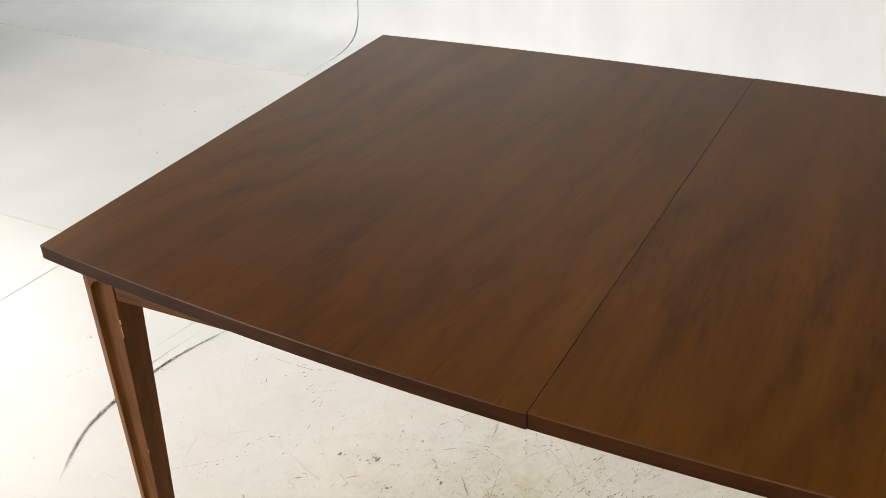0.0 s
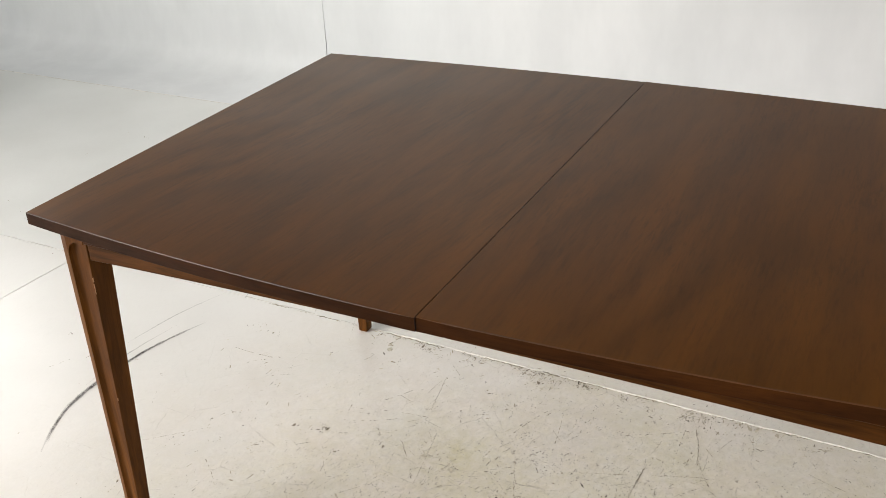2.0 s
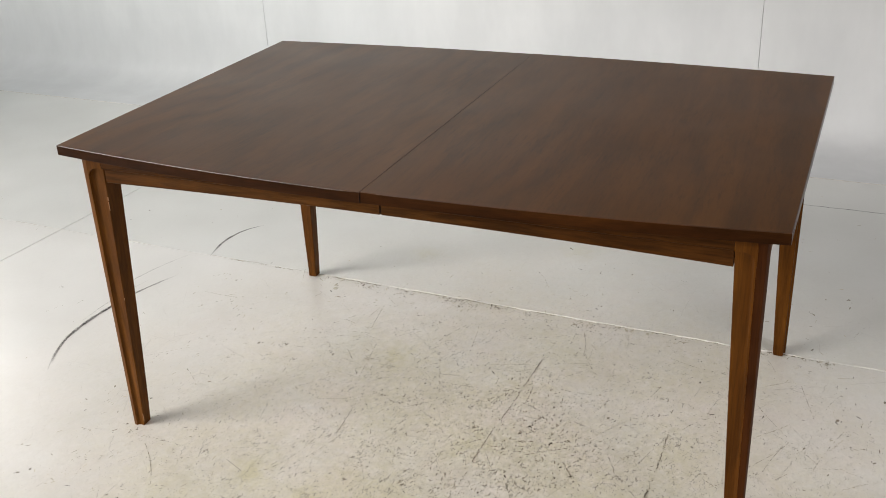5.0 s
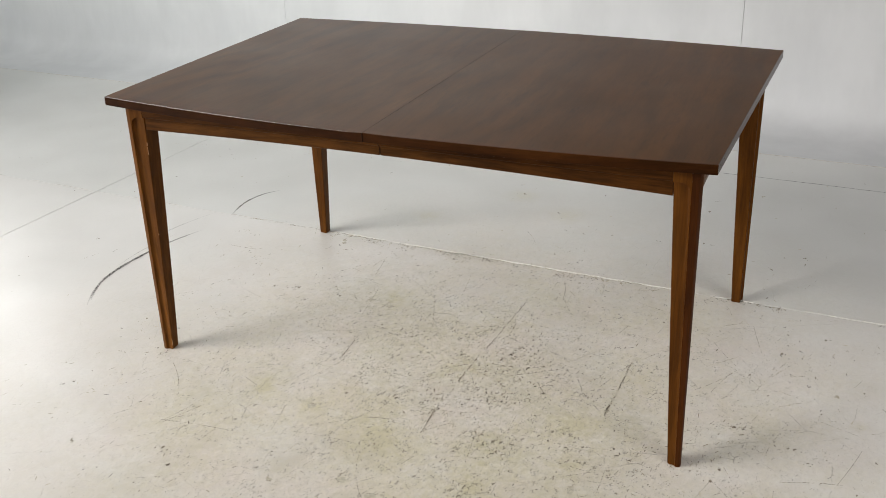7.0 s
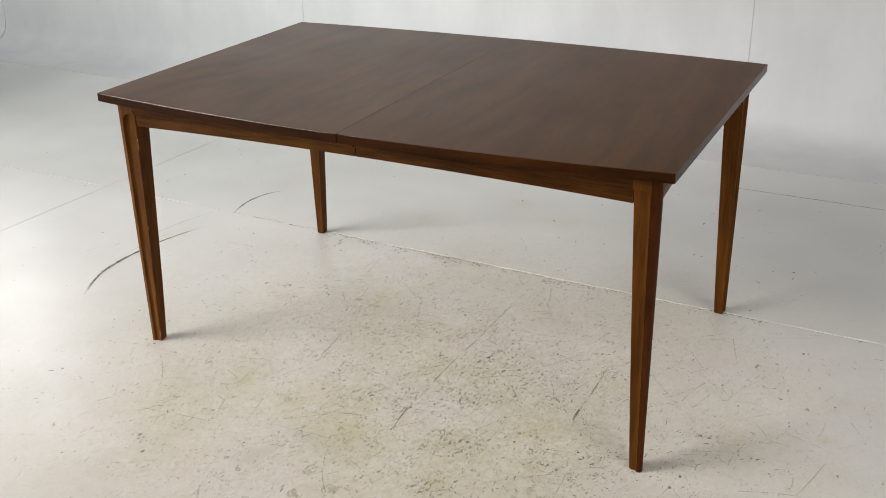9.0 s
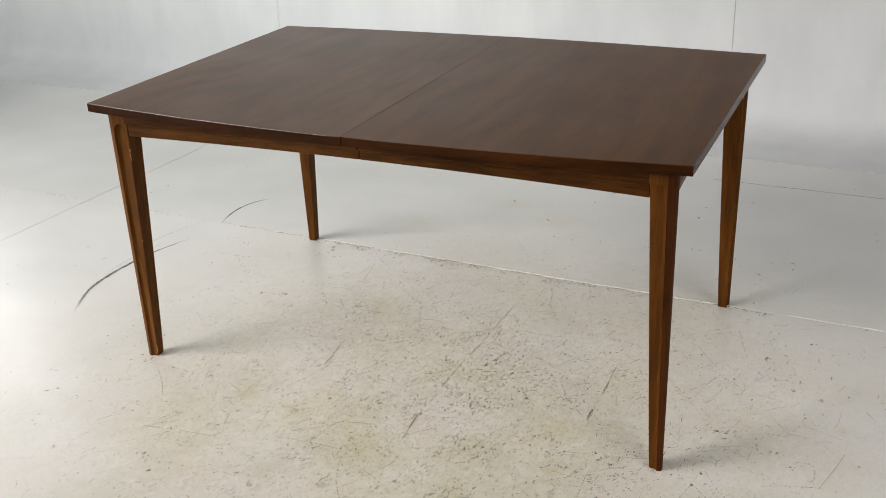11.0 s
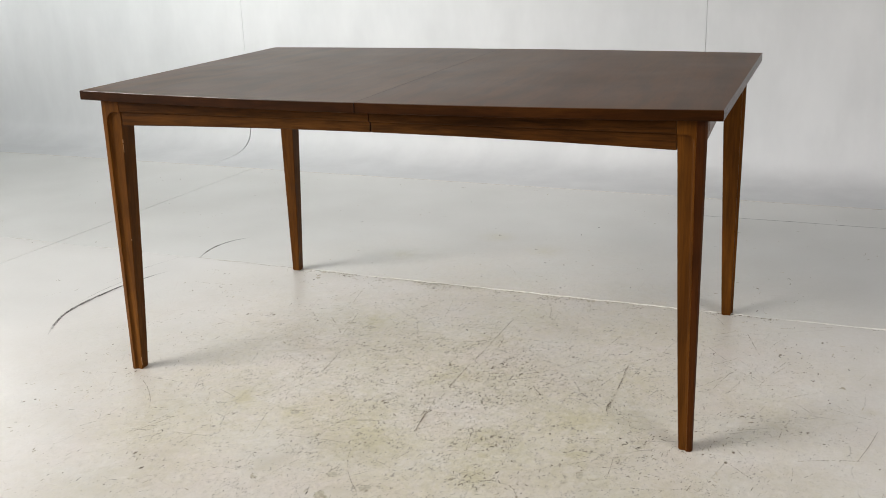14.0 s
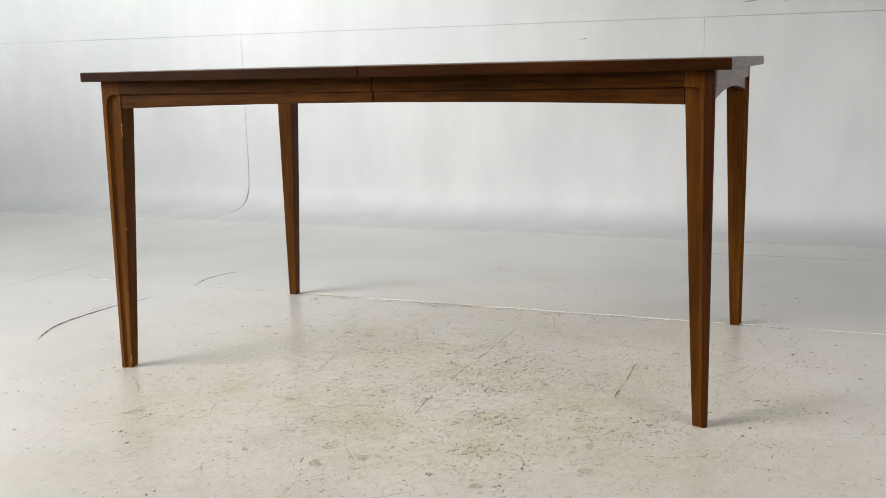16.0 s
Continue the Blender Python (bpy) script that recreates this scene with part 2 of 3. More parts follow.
def painted_wall(name):
    m, t, b = material(name, 0.55, 0.4)
    vec = coords(t, (1, 1, 1))
    cloud = noise_tex(t, vec, 1.1, 5.0, 0.6, 0.3)
    roller = noise_tex(t, coords(t, (1, 1, 0.35)), 5.0, 4.0, 0.6)
    tone = ramp(t, cloud, [(0.3, (0.665, 0.680, 0.688)), (0.7, (0.745, 0.752, 0.757))])
    tone = mix(t, 0.5, tone, ramp(t, roller, [(0.35, grey(0.90)), (0.65, grey(1.05))]), "MULTIPLY")
    t.links.new(tone, b.inputs["Base Color"])
    bump(t, b, noise_tex(t, vec, 120.0, 3.0, 0.6), 0.15, 0.001)
    return m


def plain(name, colour, rough=0.7, spread=0.12, scale=30.0):
    m, t, b = material(name, rough, 0.4)
    n = noise_tex(t, coords(t, (1, 1, 1)), scale, 4.0, 0.6)
    t.links.new(ramp(t, n, [(0.3, tuple(c * (1 - spread) for c in colour)), (0.7, tuple(c * (1 + spread) for c in colour))]), b.inputs["Base Color"])
    return m


def mark_material(name, colour, cover, scale):
    """A worn mark: it covers the paint where the attribute 'cover' and a grain let it."""
    m, t, b = material(name, 0.6, 0.3)
    b.inputs["Base Color"].default_value = (*colour, 1)
    at = t.nodes.new("ShaderNodeAttribute")
    at.attribute_name = "cover"
    n = noise_tex(t, coords(t, (1, 1, 1)), scale, 4.0, 0.7)
    grain = ramp(t, n, [(0.3, grey(0.1)), (0.5, grey(1.0))])
    a = math_node(t, "MULTIPLY", math_node(t, "MULTIPLY", at.outputs["Fac"], grain), cover)
    t.links.new(a, b.inputs["Alpha"])
    return m


def chipped(name, low, high):
    """Bare spots in the paint, each of its own tone."""
    m, t, b = material(name, 0.75, 0.3)
    g = t.nodes.new("ShaderNodeNewGeometry")
    t.links.new(ramp(t, g.outputs["Random Per Island"], [(0.0, low), (1.0, high)]), b.inputs["Base Color"])
    return m


VENEER_A = veneer("walnut_veneer_warm", (0.31, 0.12, 0.0), 4, -0.1)
VENEER_B = veneer("walnut_veneer_cool", (2.47, 0.55, 0.0), -2, 2.84)
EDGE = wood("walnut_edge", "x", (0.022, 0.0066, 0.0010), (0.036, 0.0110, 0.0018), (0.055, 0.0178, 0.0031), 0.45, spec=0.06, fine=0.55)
APRON = wood("walnut_apron", "x", (0.056, 0.0192, 0.0034), (0.076, 0.0270, 0.0050), (0.116, 0.0445, 0.0092), 0.38, spec=0.06, fine=0.36)
APRON_END = wood("walnut_apron_end", "y", (0.048, 0.0165, 0.0035), (0.092, 0.034, 0.0075), (0.155, 0.062, 0.0145), 0.33, spec=0.5)
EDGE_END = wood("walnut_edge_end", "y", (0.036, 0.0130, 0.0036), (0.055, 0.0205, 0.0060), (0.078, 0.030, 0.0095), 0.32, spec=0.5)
LEG = wood("walnut_leg", "z", (0.078, 0.0255, 0.0030), (0.112, 0.0390, 0.0052), (0.165, 0.0615, 0.0095), 0.38, spec=0.07, fine=0.55)
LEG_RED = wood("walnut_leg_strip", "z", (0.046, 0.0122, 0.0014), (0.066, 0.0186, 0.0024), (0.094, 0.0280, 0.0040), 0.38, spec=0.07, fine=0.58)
# Lighter than the edges to paint the rim's highlight; also colours the edge dents.
RIM = wood("walnut_rim_glint_dent", "x", (0.050, 0.0190, 0.0060), (0.080, 0.0310, 0.0100), (0.120, 0.0480, 0.0160), 0.3, spec=0.5)
BACKING_WOOD = plain("dark_joint_wood", (0.012, 0.006, 0.003), 0.8)
BARE = plain("bare_wood", (0.36, 0.20, 0.095), 0.7)
FLOOR_NEAR = painted_floor("scuffed_white_floor_paint", 1.0, (0.955, 0.985, 1.0))
FLOOR_FAR = painted_floor("white_floor_paint", 0.9, (0.915, 0.96, 0.975))
WALL = painted_wall("white_wall_paint")
BACKING = plain("dark_joint", (0.10, 0.10, 0.10), 0.8)
BEAD = plain("white_filler", (0.68, 0.66, 0.615), 0.5, 0.22, 60.0)
CEILING = plain("dark_ceiling", (0.06, 0.06, 0.06), 0.8)
SHELL = plain("grey_wall_paint", (0.16, 0.16, 0.16), 0.8, 0.1, 2.0)
TYRE = mark_material("black_rubber_scuff", (0.075, 0.069, 0.067), 0.92, 160.0)
CRACK = mark_material("fine_crack", (0.16, 0.15, 0.14), 0.75, 60.0)
CHIP = chipped("dark_chip", (0.075, 0.064, 0.048), (0.36, 0.31, 0.235))
CHIP_MID = chipped("brown_grey_chip", (0.17, 0.15, 0.112), (0.50, 0.45, 0.35))
CHIP_PALE = chipped("worn_grey_chip", (0.32, 0.285, 0.215), (0.64, 0.59, 0.47))
BARE_PATCH = plain("bare_grey_concrete", (0.56, 0.53, 0.43), 0.7, 0.22, 120.0)
FADED = mark_material("faint_scratch", (0.32, 0.28, 0.23), 0.38, 110.0)

# ---- building helpers ----
ROOM = pose(0, 0, 0, 0, 0, -1.2)


def mesh_object(name, bm, mat, smooth=False):
    bmesh.ops.recalc_face_normals(bm, faces=bm.faces)
    for e in bm.edges:
        e.smooth = len(e.link_faces) == 2 and e.calc_face_angle(9) < 0.6
    me = bpy.data.meshes.new(name)
    bm.to_mesh(me)
    bm.free()
    for f in me.polygons:
        f.use_smooth = smooth
    for x in (mat if isinstance(mat, (list, tuple)) else [mat]):
        me.materials.append(x)
    return new(name, me)


def part(name, bm, mat, parent, label="", smooth=False):
    ob = mesh_object(name, bm, mat, smooth)
    ob.parent = parent
    return tagged(ob, label)


def prism(bm, outline, place):
    """Closes an outline of (u, v) between two ends; place(u, v, k) gives the point at end k (0 or 1)."""
    a = [bm.verts.new(place(u, v, 0)) for u, v in outline]
    b = [bm.verts.new(place(u, v, 1)) for u, v in outline]
    n = len(outline)
    bm.faces.new(a)
    bm.faces.new(b[::-1])
    for i in range(n):
        bm.faces.new((a[i], b[i], b[(i + 1) % n], a[(i + 1) % n]))


def box(bm, x0, y0, z0, x1, y1, z1):
    prism(bm, [(x0, y0), (x1, y0), (x1, y1), (x0, y1)], lambda u, v, k: (u, v, z1 if k else z0))


def ribbon(name, points, width, mat, parent, z=0.0008, wobble=0.0, label="", thin_ends=True, seed=1):
    """A flat mark along points (x, y) on the floor, fading to its edges and ends."""
    rng = random.Random(seed)
    dense = []
    for (x0, y0), (x1, y1) in zip(points, points[1:]):
        steps = max(2, int(math.hypot(x1 - x0, y1 - y0) / 0.02))
        dense += [(x0 + (x1 - x0) * i / steps, y0 + (y1 - y0) * i / steps) for i in range(steps)]
    dense.append(points[-1])
    for _ in range(6):
        dense = [dense[0]] + [tuple((a + 2 * b + c) / 4 for a, b, c in zip(dense[i - 1], dense[i], dense[i + 1])) for i in range(1, len(dense) - 1)] + [dense[-1]]
    verts, faces, cover = [], [], []
    n = len(dense)
    drift = 0.0
    for i, (x, y) in enumerate(dense):
        xa, ya = dense[max(0, i - 1)]
        xb, yb = dense[min(n - 1, i + 1)]
        d = math.hypot(xb - xa, yb - ya) or 1
        nx, ny = -(yb - ya) / d, (xb - xa) / d
        drift = drift * 0.7 + rng.uniform(-wobble, wobble)
        s = i / (n - 1)
        w = width * (0.65 + 0.5 * rng.random()) * (math.sin(math.pi * min(1, max(0.02, s))) ** 0.5 if thin_ends else 1)
        strength = (math.sin(math.pi * min(0.98, max(0.02, s))) ** 0.6 if thin_ends else 1) * (0.7 + 0.3 * rng.random())
        for k, c in ((-0.5, 0.0), (-0.15, 1.0), (0.15, 1.0), (0.5, 0.0)):
            verts.append((x + nx * (k * w + drift), y + ny * (k * w + drift), z))
            cover.append(c * strength)
        if i:
            for k in range(3):
                a = 4 * (i - 1) + k
                faces.append((a, a + 1, a + 5, a + 4))
    me = bpy.data.meshes.new(name)
    me.from_pydata(verts, [], faces)
    at = me.attributes.new("cover", "FLOAT", "POINT")
    at.data.foreach_set("value", cover)
    me.materials.append(mat)
    ob = new(name, me)
    ob.parent = parent
    return tagged(ob, label)


def from_data(name, verts, faces, mat, parent):
    me = bpy.data.meshes.new(name)
    me.from_pydata(verts, [], faces)
    me.materials.append(mat)
    ob = new(name, me)
    ob.parent = parent
    return ob


# ---- the room ----
JOINT_Y, COVE_Y, WALL_Y, PANEL_TOP, WALL_TOP, CEIL = 0.44, 1.77, 2.18, 0.918, 2.45, 4.2
X0, X1, Y0 = -6.5, 5.5, -6.5


def build_floor():
    bm = bmesh.new()
    box(bm, X0, Y0, -0.12, X1, WALL_Y + 0.2, -0.02)
    floor = tagged(mesh_object("floor", bm, BACKING), "white-painted concrete studio floor, scuffed and chipped", "floor", kind="structure")
    floor.matrix_world = ROOM
    g = 0.0017

    def seam_x(y):
        return -1.80 + 0.031 * (y - 0.44)

    for ya, yb, mat in ((Y0, JOINT_Y - 0.001, FLOOR_NEAR), (JOINT_Y + 0.001, WALL_Y + 0.1, FLOOR_FAR)):
        for side in (0, 1):
            if side:
                o = [(seam_x(ya) + g, ya), (X1, ya), (X1, yb), (seam_x(yb) + g, yb)]
            else:
                o = [(X0, ya), (seam_x(ya) - g, ya), (seam_x(yb) - g, yb), (X0, yb)]
            bm = bmesh.new()
            prism(bm, o, lambda u, v, k: (u, v, 0.0 if k else -0.019))
            part("floor_slab", bm, mat, floor)
    # raised bead of filler along the joint
    bm = bmesh.new()
    rng = random.Random(4)
    rows, x, drift = [], -4.5, 0.0
    while x < 3.0:
        drift = drift * 0.85 + rng.uniform(-0.0016, 0.0016)
        w, h = rng.uniform(0.0015, 0.0030), rng.uniform(0.0016, 0.0036)
        w, h = (0.6 * w, 0.5 * h) if x > 0.85 or x < -0.75 else (w, h)
        if (x < -1.15 and noise.noise((x * 6, 1.5, 0.0)) < 0.05) or noise.noise((x * 9, 7.5, 0.0)) < -0.42:
            h = -0.0004
        rows.append([bm.verts.new((x, JOINT_Y + drift + 0.0025 * noise.noise((x * 2.2, 4.0, 0.0)) + k * w, z)) for k, z in ((-1, -0.001), (-0.55, 0.7 * h), (0, h), (0.55, 0.7 * h), (1, -0.001))])
        x += 0.022
    for a, b in zip(rows, rows[1:]):
        for k in range(4):
            bm.faces.new((a[k], b[k], b[k + 1], a[k + 1]))
    part("joint_bead", bm, BEAD, floor, "raised white filler bead along a floor joint", smooth=True)
    return floor


def build_back_wall():
    bm = bmesh.new()
    box(bm, X0, WALL_Y + 0.02, -0.02, X1, WALL_Y + 0.2, CEIL)
    wall = tagged(mesh_object("wall_north", bm, BACKING), "white-painted panelled studio wall curving into the floor", "wall", kind="structure")
    wall.matrix_world = ROOM
    depth, rise, power = WALL_Y - COVE_Y, 0.30, 5.0
    profile = [(COVE_Y - 0.006, -0.003), (COVE_Y, 0.0012)]
    for i in range(1, 33):
        a = (i / 32) * math.pi / 2
        u, w = math.sin(a) ** (2 / power), math.cos(a) ** (2 / power)
        profile.append((COVE_Y + depth * u, 0.0012 + rise * (1 - w)))
    profile.append((WALL_Y, PANEL_TOP - 0.0006))
    back = [(WALL_Y + 0.018, PANEL_TOP - 0.0006), (WALL_Y + 0.018, -0.018), (COVE_Y - 0.012, -0.018)]
    gap = 0.0004

    def spread(v):
        """The joints open a little towards the foot of the curve."""
        return 1.0 + 4.0 * max(0.0, min(1.0, 1.15 - v / 0.32))

    edges = [(X0, 0), (-4.386, 0.0006), (-2.016, 0.0006), (0.358, 0.0005), (2.73, 0.0006), (X1, 0)]
    for (a, ga), (b, gb) in zip(edges, edges[1:]):
        bm = bmesh.new()
        prism(bm, profile + back, lambda u, v, k: (b - gb * spread(v) if k else a + ga * spread(v), u, v))
        part("wall_panel", bm, WALL, wall, smooth=True)
    edges = [X0, -2.665, X1]
    for a, b in zip(edges, edges[1:]):
        bm = bmesh.new()
        box(bm, a + gap * 0.8, WALL_Y, PANEL_TOP + 0.0006, b - gap * 0.8, WALL_Y + 0.018, WALL_TOP)
        part("wall_panel", bm, WALL, wall)
    # thin bead of filler where the curved panels meet the floor
    bm = bmesh.new()
    rng = random.Random(9)
    rows, x = [], -5.0
    while x < 3.5:
        w, y = rng.uniform(0.003, 0.0055), COVE_Y - 0.006 + rng.uniform(-0.001, 0.001)
        rows.append([bm.verts.new((x, y + k * w, z)) for k, z in ((-1, -0.0005), (-0.4, 0.0012), (0.4, 0.0018), (1, 0.0004))])
        x += 0.05
    for a, b in zip(rows, rows[1:]):
        for k in range(3):
            bm.faces.new((a[k], b[k], b[k + 1], a[k + 1]))
    for pts in ([(0.515, 0.974), (0.545, 0.978), (0.575, 0.979)], [(0.69, 0.967), (0.695, 0.985), (0.701, 0.999)], [(-0.20, 0.838), (-0.17, 0.842)]):
        verts, faces = [], []
        for i, (x, z) in enumerate(pts):
            h = 0.0006 + 0.0012 * (i == 1)
            verts += [(x - h, WALL_Y - 0.0008, z + h), (x + h, WALL_Y - 0.0008, z - h)]
            if i:
                faces.append((2 * i - 2, 2 * i - 1, 2 * i + 1, 2 * i))
        from_data("wall_scuff", verts, faces, CHIP, wall)
    part("cove_bead", bm, BEAD, wall, "thin white filler line at the foot of the wall", smooth=True)
    return wall


def build_shell():
    for name, o in (("wall_west", (X0 - 0.2, Y0 - 0.2, -0.02, X0, WALL_Y + 0.2, CEIL)), ("wall_east", (X1, Y0 - 0.2, -0.02, X1 + 0.2, WALL_Y + 0.2, CEIL)),
                    ("wall_south", (X0, Y0 - 0.2, -0.02, X1, Y0, CEIL))):
        bm = bmesh.new()
        box(bm, *o)
        tagged(mesh_object(name, bm, SHELL), "plain grey-painted studio wall", "wall", kind="structure").matrix_world = ROOM
    bm = bmesh.new()
    box(bm, X0 - 0.2, Y0 - 0.2, CEIL + 0.002, X1 + 0.2, WALL_Y + 0.2, CEIL + 0.15)
    tagged(mesh_object("ceiling", bm, CEILING), "plain dark studio ceiling", "ceiling", kind="structure").matrix_world = ROOM


floor = build_floor()
build_back_wall()
build_shell()

# ---- the table ----
TOP, THICK = 0.75, 0.0225
HALF_X, CORNER_Y, BOW_NEAR, BOW_FAR = 0.76, 0.47, 0.048, 0.030
LEG_X, LEG_Y = 0.727, 0.450


def bow(x, depth):
    return CORNER_Y + depth * (1 - (x / HALF_X) ** 2)


def build_top_half(side, table, mat):
    n = 20
    xs = [0.00025 + (HALF_X - 0.00025) * i / n for i in range(n + 1)]
    outline = [(side * x, -bow(x, BOW_NEAR)) for x in xs] + [(side * x, bow(x, BOW_FAR)) for x in reversed(xs)]
    bm = bmesh.new()
    prism(bm, outline, lambda u, v, k: (u, v, TOP if k else TOP - THICK))
    rim = [e for e in bm.edges if abs(e.verts[0].co.z - e.verts[1].co.z) < 1e-6]
    inner = [e for e in rim if max(abs(v.co.x) for v in e.verts) < 0.001]
    bmesh.ops.bevel(bm, geom=inner, offset=0.0006, segments=1, profile=0.5, affect="EDGES")
    rim = [e for e in bm.edges if abs(e.verts[0].co.z - e.verts[1].co.z) < 1e-6 and max(abs(v.co.x) for v in e.verts) > 0.003 and len(e.link_faces) == 2 and e.calc_face_angle() > 1.0]
    bmesh.ops.bevel(bm, geom=rim, offset=0.0014, segments=2, profile=0.5, affect="EDGES")
    bmesh.ops.recalc_face_normals(bm, faces=bm.faces)
    for f in bm.faces:
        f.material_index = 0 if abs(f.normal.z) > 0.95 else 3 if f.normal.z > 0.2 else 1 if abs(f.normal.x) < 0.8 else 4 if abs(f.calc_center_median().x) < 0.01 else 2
    if side < 0:
        # this half stands a little proud of the other
        bmesh.ops.translate(bm, verts=bm.verts, vec=(0, -0.002, 0))
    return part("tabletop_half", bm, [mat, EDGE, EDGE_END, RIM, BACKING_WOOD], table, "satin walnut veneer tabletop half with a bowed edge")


def build_long_apron(sx, sy, table):
    """One half of a long apron, proud band above, recessed and arched band below, meeting at a butt joint."""
    n = 16
    xa, xb = 0.0018, LEG_X - 0.0583
    front_hi, front_lo, back = LEG_Y - 0.0008, LEG_Y - 0.0086, LEG_Y - 0.026
    bm = bmesh.new()
    rings = []
    for i in range(n + 1):
        s = i / n
        x = xa + (xb - xa) * s
        zb = 0.671 - 0.0095 * s ** 2
        pts = [(back, 0.7272), (front_hi, 0.7272), (front_hi, 0.6975), (front_hi - 0.0018, 0.6955), (front_lo - 0.0006, 0.6945), (front_lo, 0.693), (front_lo, zb + 0.0015), (front_lo - 0.0015, zb), (back, zb)]
        rings.append([bm.verts.new((sx * x, sy * y, z)) for y, z in pts])
    k = len(rings[0])
    for a, b in zip(rings, rings[1:]):
        for j in range(k):
            bm.faces.new((a[j], b[j], b[(j + 1) % k], a[(j + 1) % k]))
    bm.faces.new(rings[0])
    bm.faces.new(rings[-1][::-1])
    apron = part("apron", bm, APRON, table, "moulded walnut apron, split at the middle")
    # Added near-black block that keeps light from showing through the open joint.
    bm = bmesh.new()
    ya, yb = sorted((sy * (LEG_Y - 0.024), sy * (LEG_Y - 0.0135)))
    xs = sorted((sx * (LEG_X - 0.070), sx * (LEG_X - 0.045)))
    box(bm, xs[0], ya, 0.668, xs[1], yb, 0.7265)
    part("joint_backing", bm, BACKING_WOOD, apron, "dark backing block added behind the open joint")
    return apron


def build_end_apron(sx, table):
    n = 16
    yb = LEG_Y - 0.049
    hi, lo, back = LEG_X - 0.0008, LEG_X - 0.0086, LEG_X - 0.026
    bm = bmesh.new()
    rings = []
    for i in range(n + 1):
        s = 2 * i / n - 1
        zb = 0.682 - 0.021 * s ** 2
        pts = [(back, 0.7272), (hi, 0.7272), (hi, 0.6975), (hi - 0.0018, 0.6955), (lo, 0.6945), (lo, zb + 0.0012), (lo - 0.0012, zb), (back, zb)]
        rings.append([bm.verts.new((sx * x, s * yb, z)) for x, z in pts])
    k = len(rings[0])
    for a, b in zip(rings, rings[1:]):
        for j in range(k):
            bm.faces.new((a[j], b[j], b[(j + 1) % k], a[(j + 1) % k]))
    bm.faces.new(rings[0])
    bm.faces.new(rings[-1][::-1])
    return part("apron", bm, APRON_END, table, "moulded walnut end apron with an arched lower edge")


def build_leg(sx, sy, foot, table):
    """A square tapered leg: a raised strip runs down its outer corner and round into the apron's upper band."""
    bm = bmesh.new()
    levels = [0.0, 0.003] + [0.08 * i for i in range(1, 9)] + [0.693, 0.7272]
    fx, fy = foot

    def section(z):
        s = z / 0.7272
        w = 0.030 + 0.0285 * s ** 0.9
        strip = 0.0115 + 0.0085 * s
        r = 0.0058 + 0.0030 * s
        lean = (1 - s)
        ox, oy = LEG_X * s + (fx + 0.015) * lean, LEG_Y * s + (fy + 0.015) * lean
        c = 0.0012
        k = 0.0016 + 0.0024 * s
        if z < 0.002:
            w, c = w - 0.002, 0.002
        o = [(k + c, k), (strip, 0), (strip + 0.0010, 0.38 * r), (strip + 0.0034, 0.76 * r), (strip + 0.0066, 0.96 * r), (strip + 0.0095, r), (w - c, 0.85 * r), (w, 0.85 * r + c), (w, w - c), (w - c, w),
             (0.85 * r + c, w), (0.85 * r, w - c), (r, strip + 0.0095), (0.96 * r, strip + 0.0066), (0.76 * r, strip + 0.0034), (0.38 * r, strip + 0.0010), (0, strip), (k, k + c)]
        return [(sx * (ox - u), sy * (oy - v), z) for u, v in o]

    rings = [[bm.verts.new(p) for p in section(z)] for z in levels]
    k = len(rings[0])
    for a, b in zip(rings, rings[1:]):
        for j in range(k):
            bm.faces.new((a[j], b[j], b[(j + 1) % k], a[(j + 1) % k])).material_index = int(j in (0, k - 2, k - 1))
    bm.faces.new(rings[0][::-1])
    bm.faces.new(rings[-1])
    # the block above the recess, with its round inner corner, on both outer faces
    s, rad = 0.0205, 0.021
    arc = [(s + rad - rad * math.cos(a), 0.6955 - rad + rad * math.sin(a)) for a in [math.pi / 2 * i / 8 for i in range(9)]]
    shape = [(s - 0.002, 0.7270), (s - 0.002, 0.6955 - rad - 0.004)] + arc + [(0.0575, 0.6955), (0.0575, 0.7270)]
    depth = 0.0075
    prism(bm, shape, lambda u, v, q: (sx * (LEG_X - u), sy * (LEG_Y - (depth if q else 0.0003)), v))
    prism(bm, shape, lambda u, v, q: (sx * (LEG_X - (depth if q else 0.0003)), sy * (LEG_Y - u), v))
    # The right-hand legs get a darker, redder strip; the left-hand ones match the leg.
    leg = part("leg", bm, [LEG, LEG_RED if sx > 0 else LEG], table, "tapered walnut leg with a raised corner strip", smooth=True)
    return leg


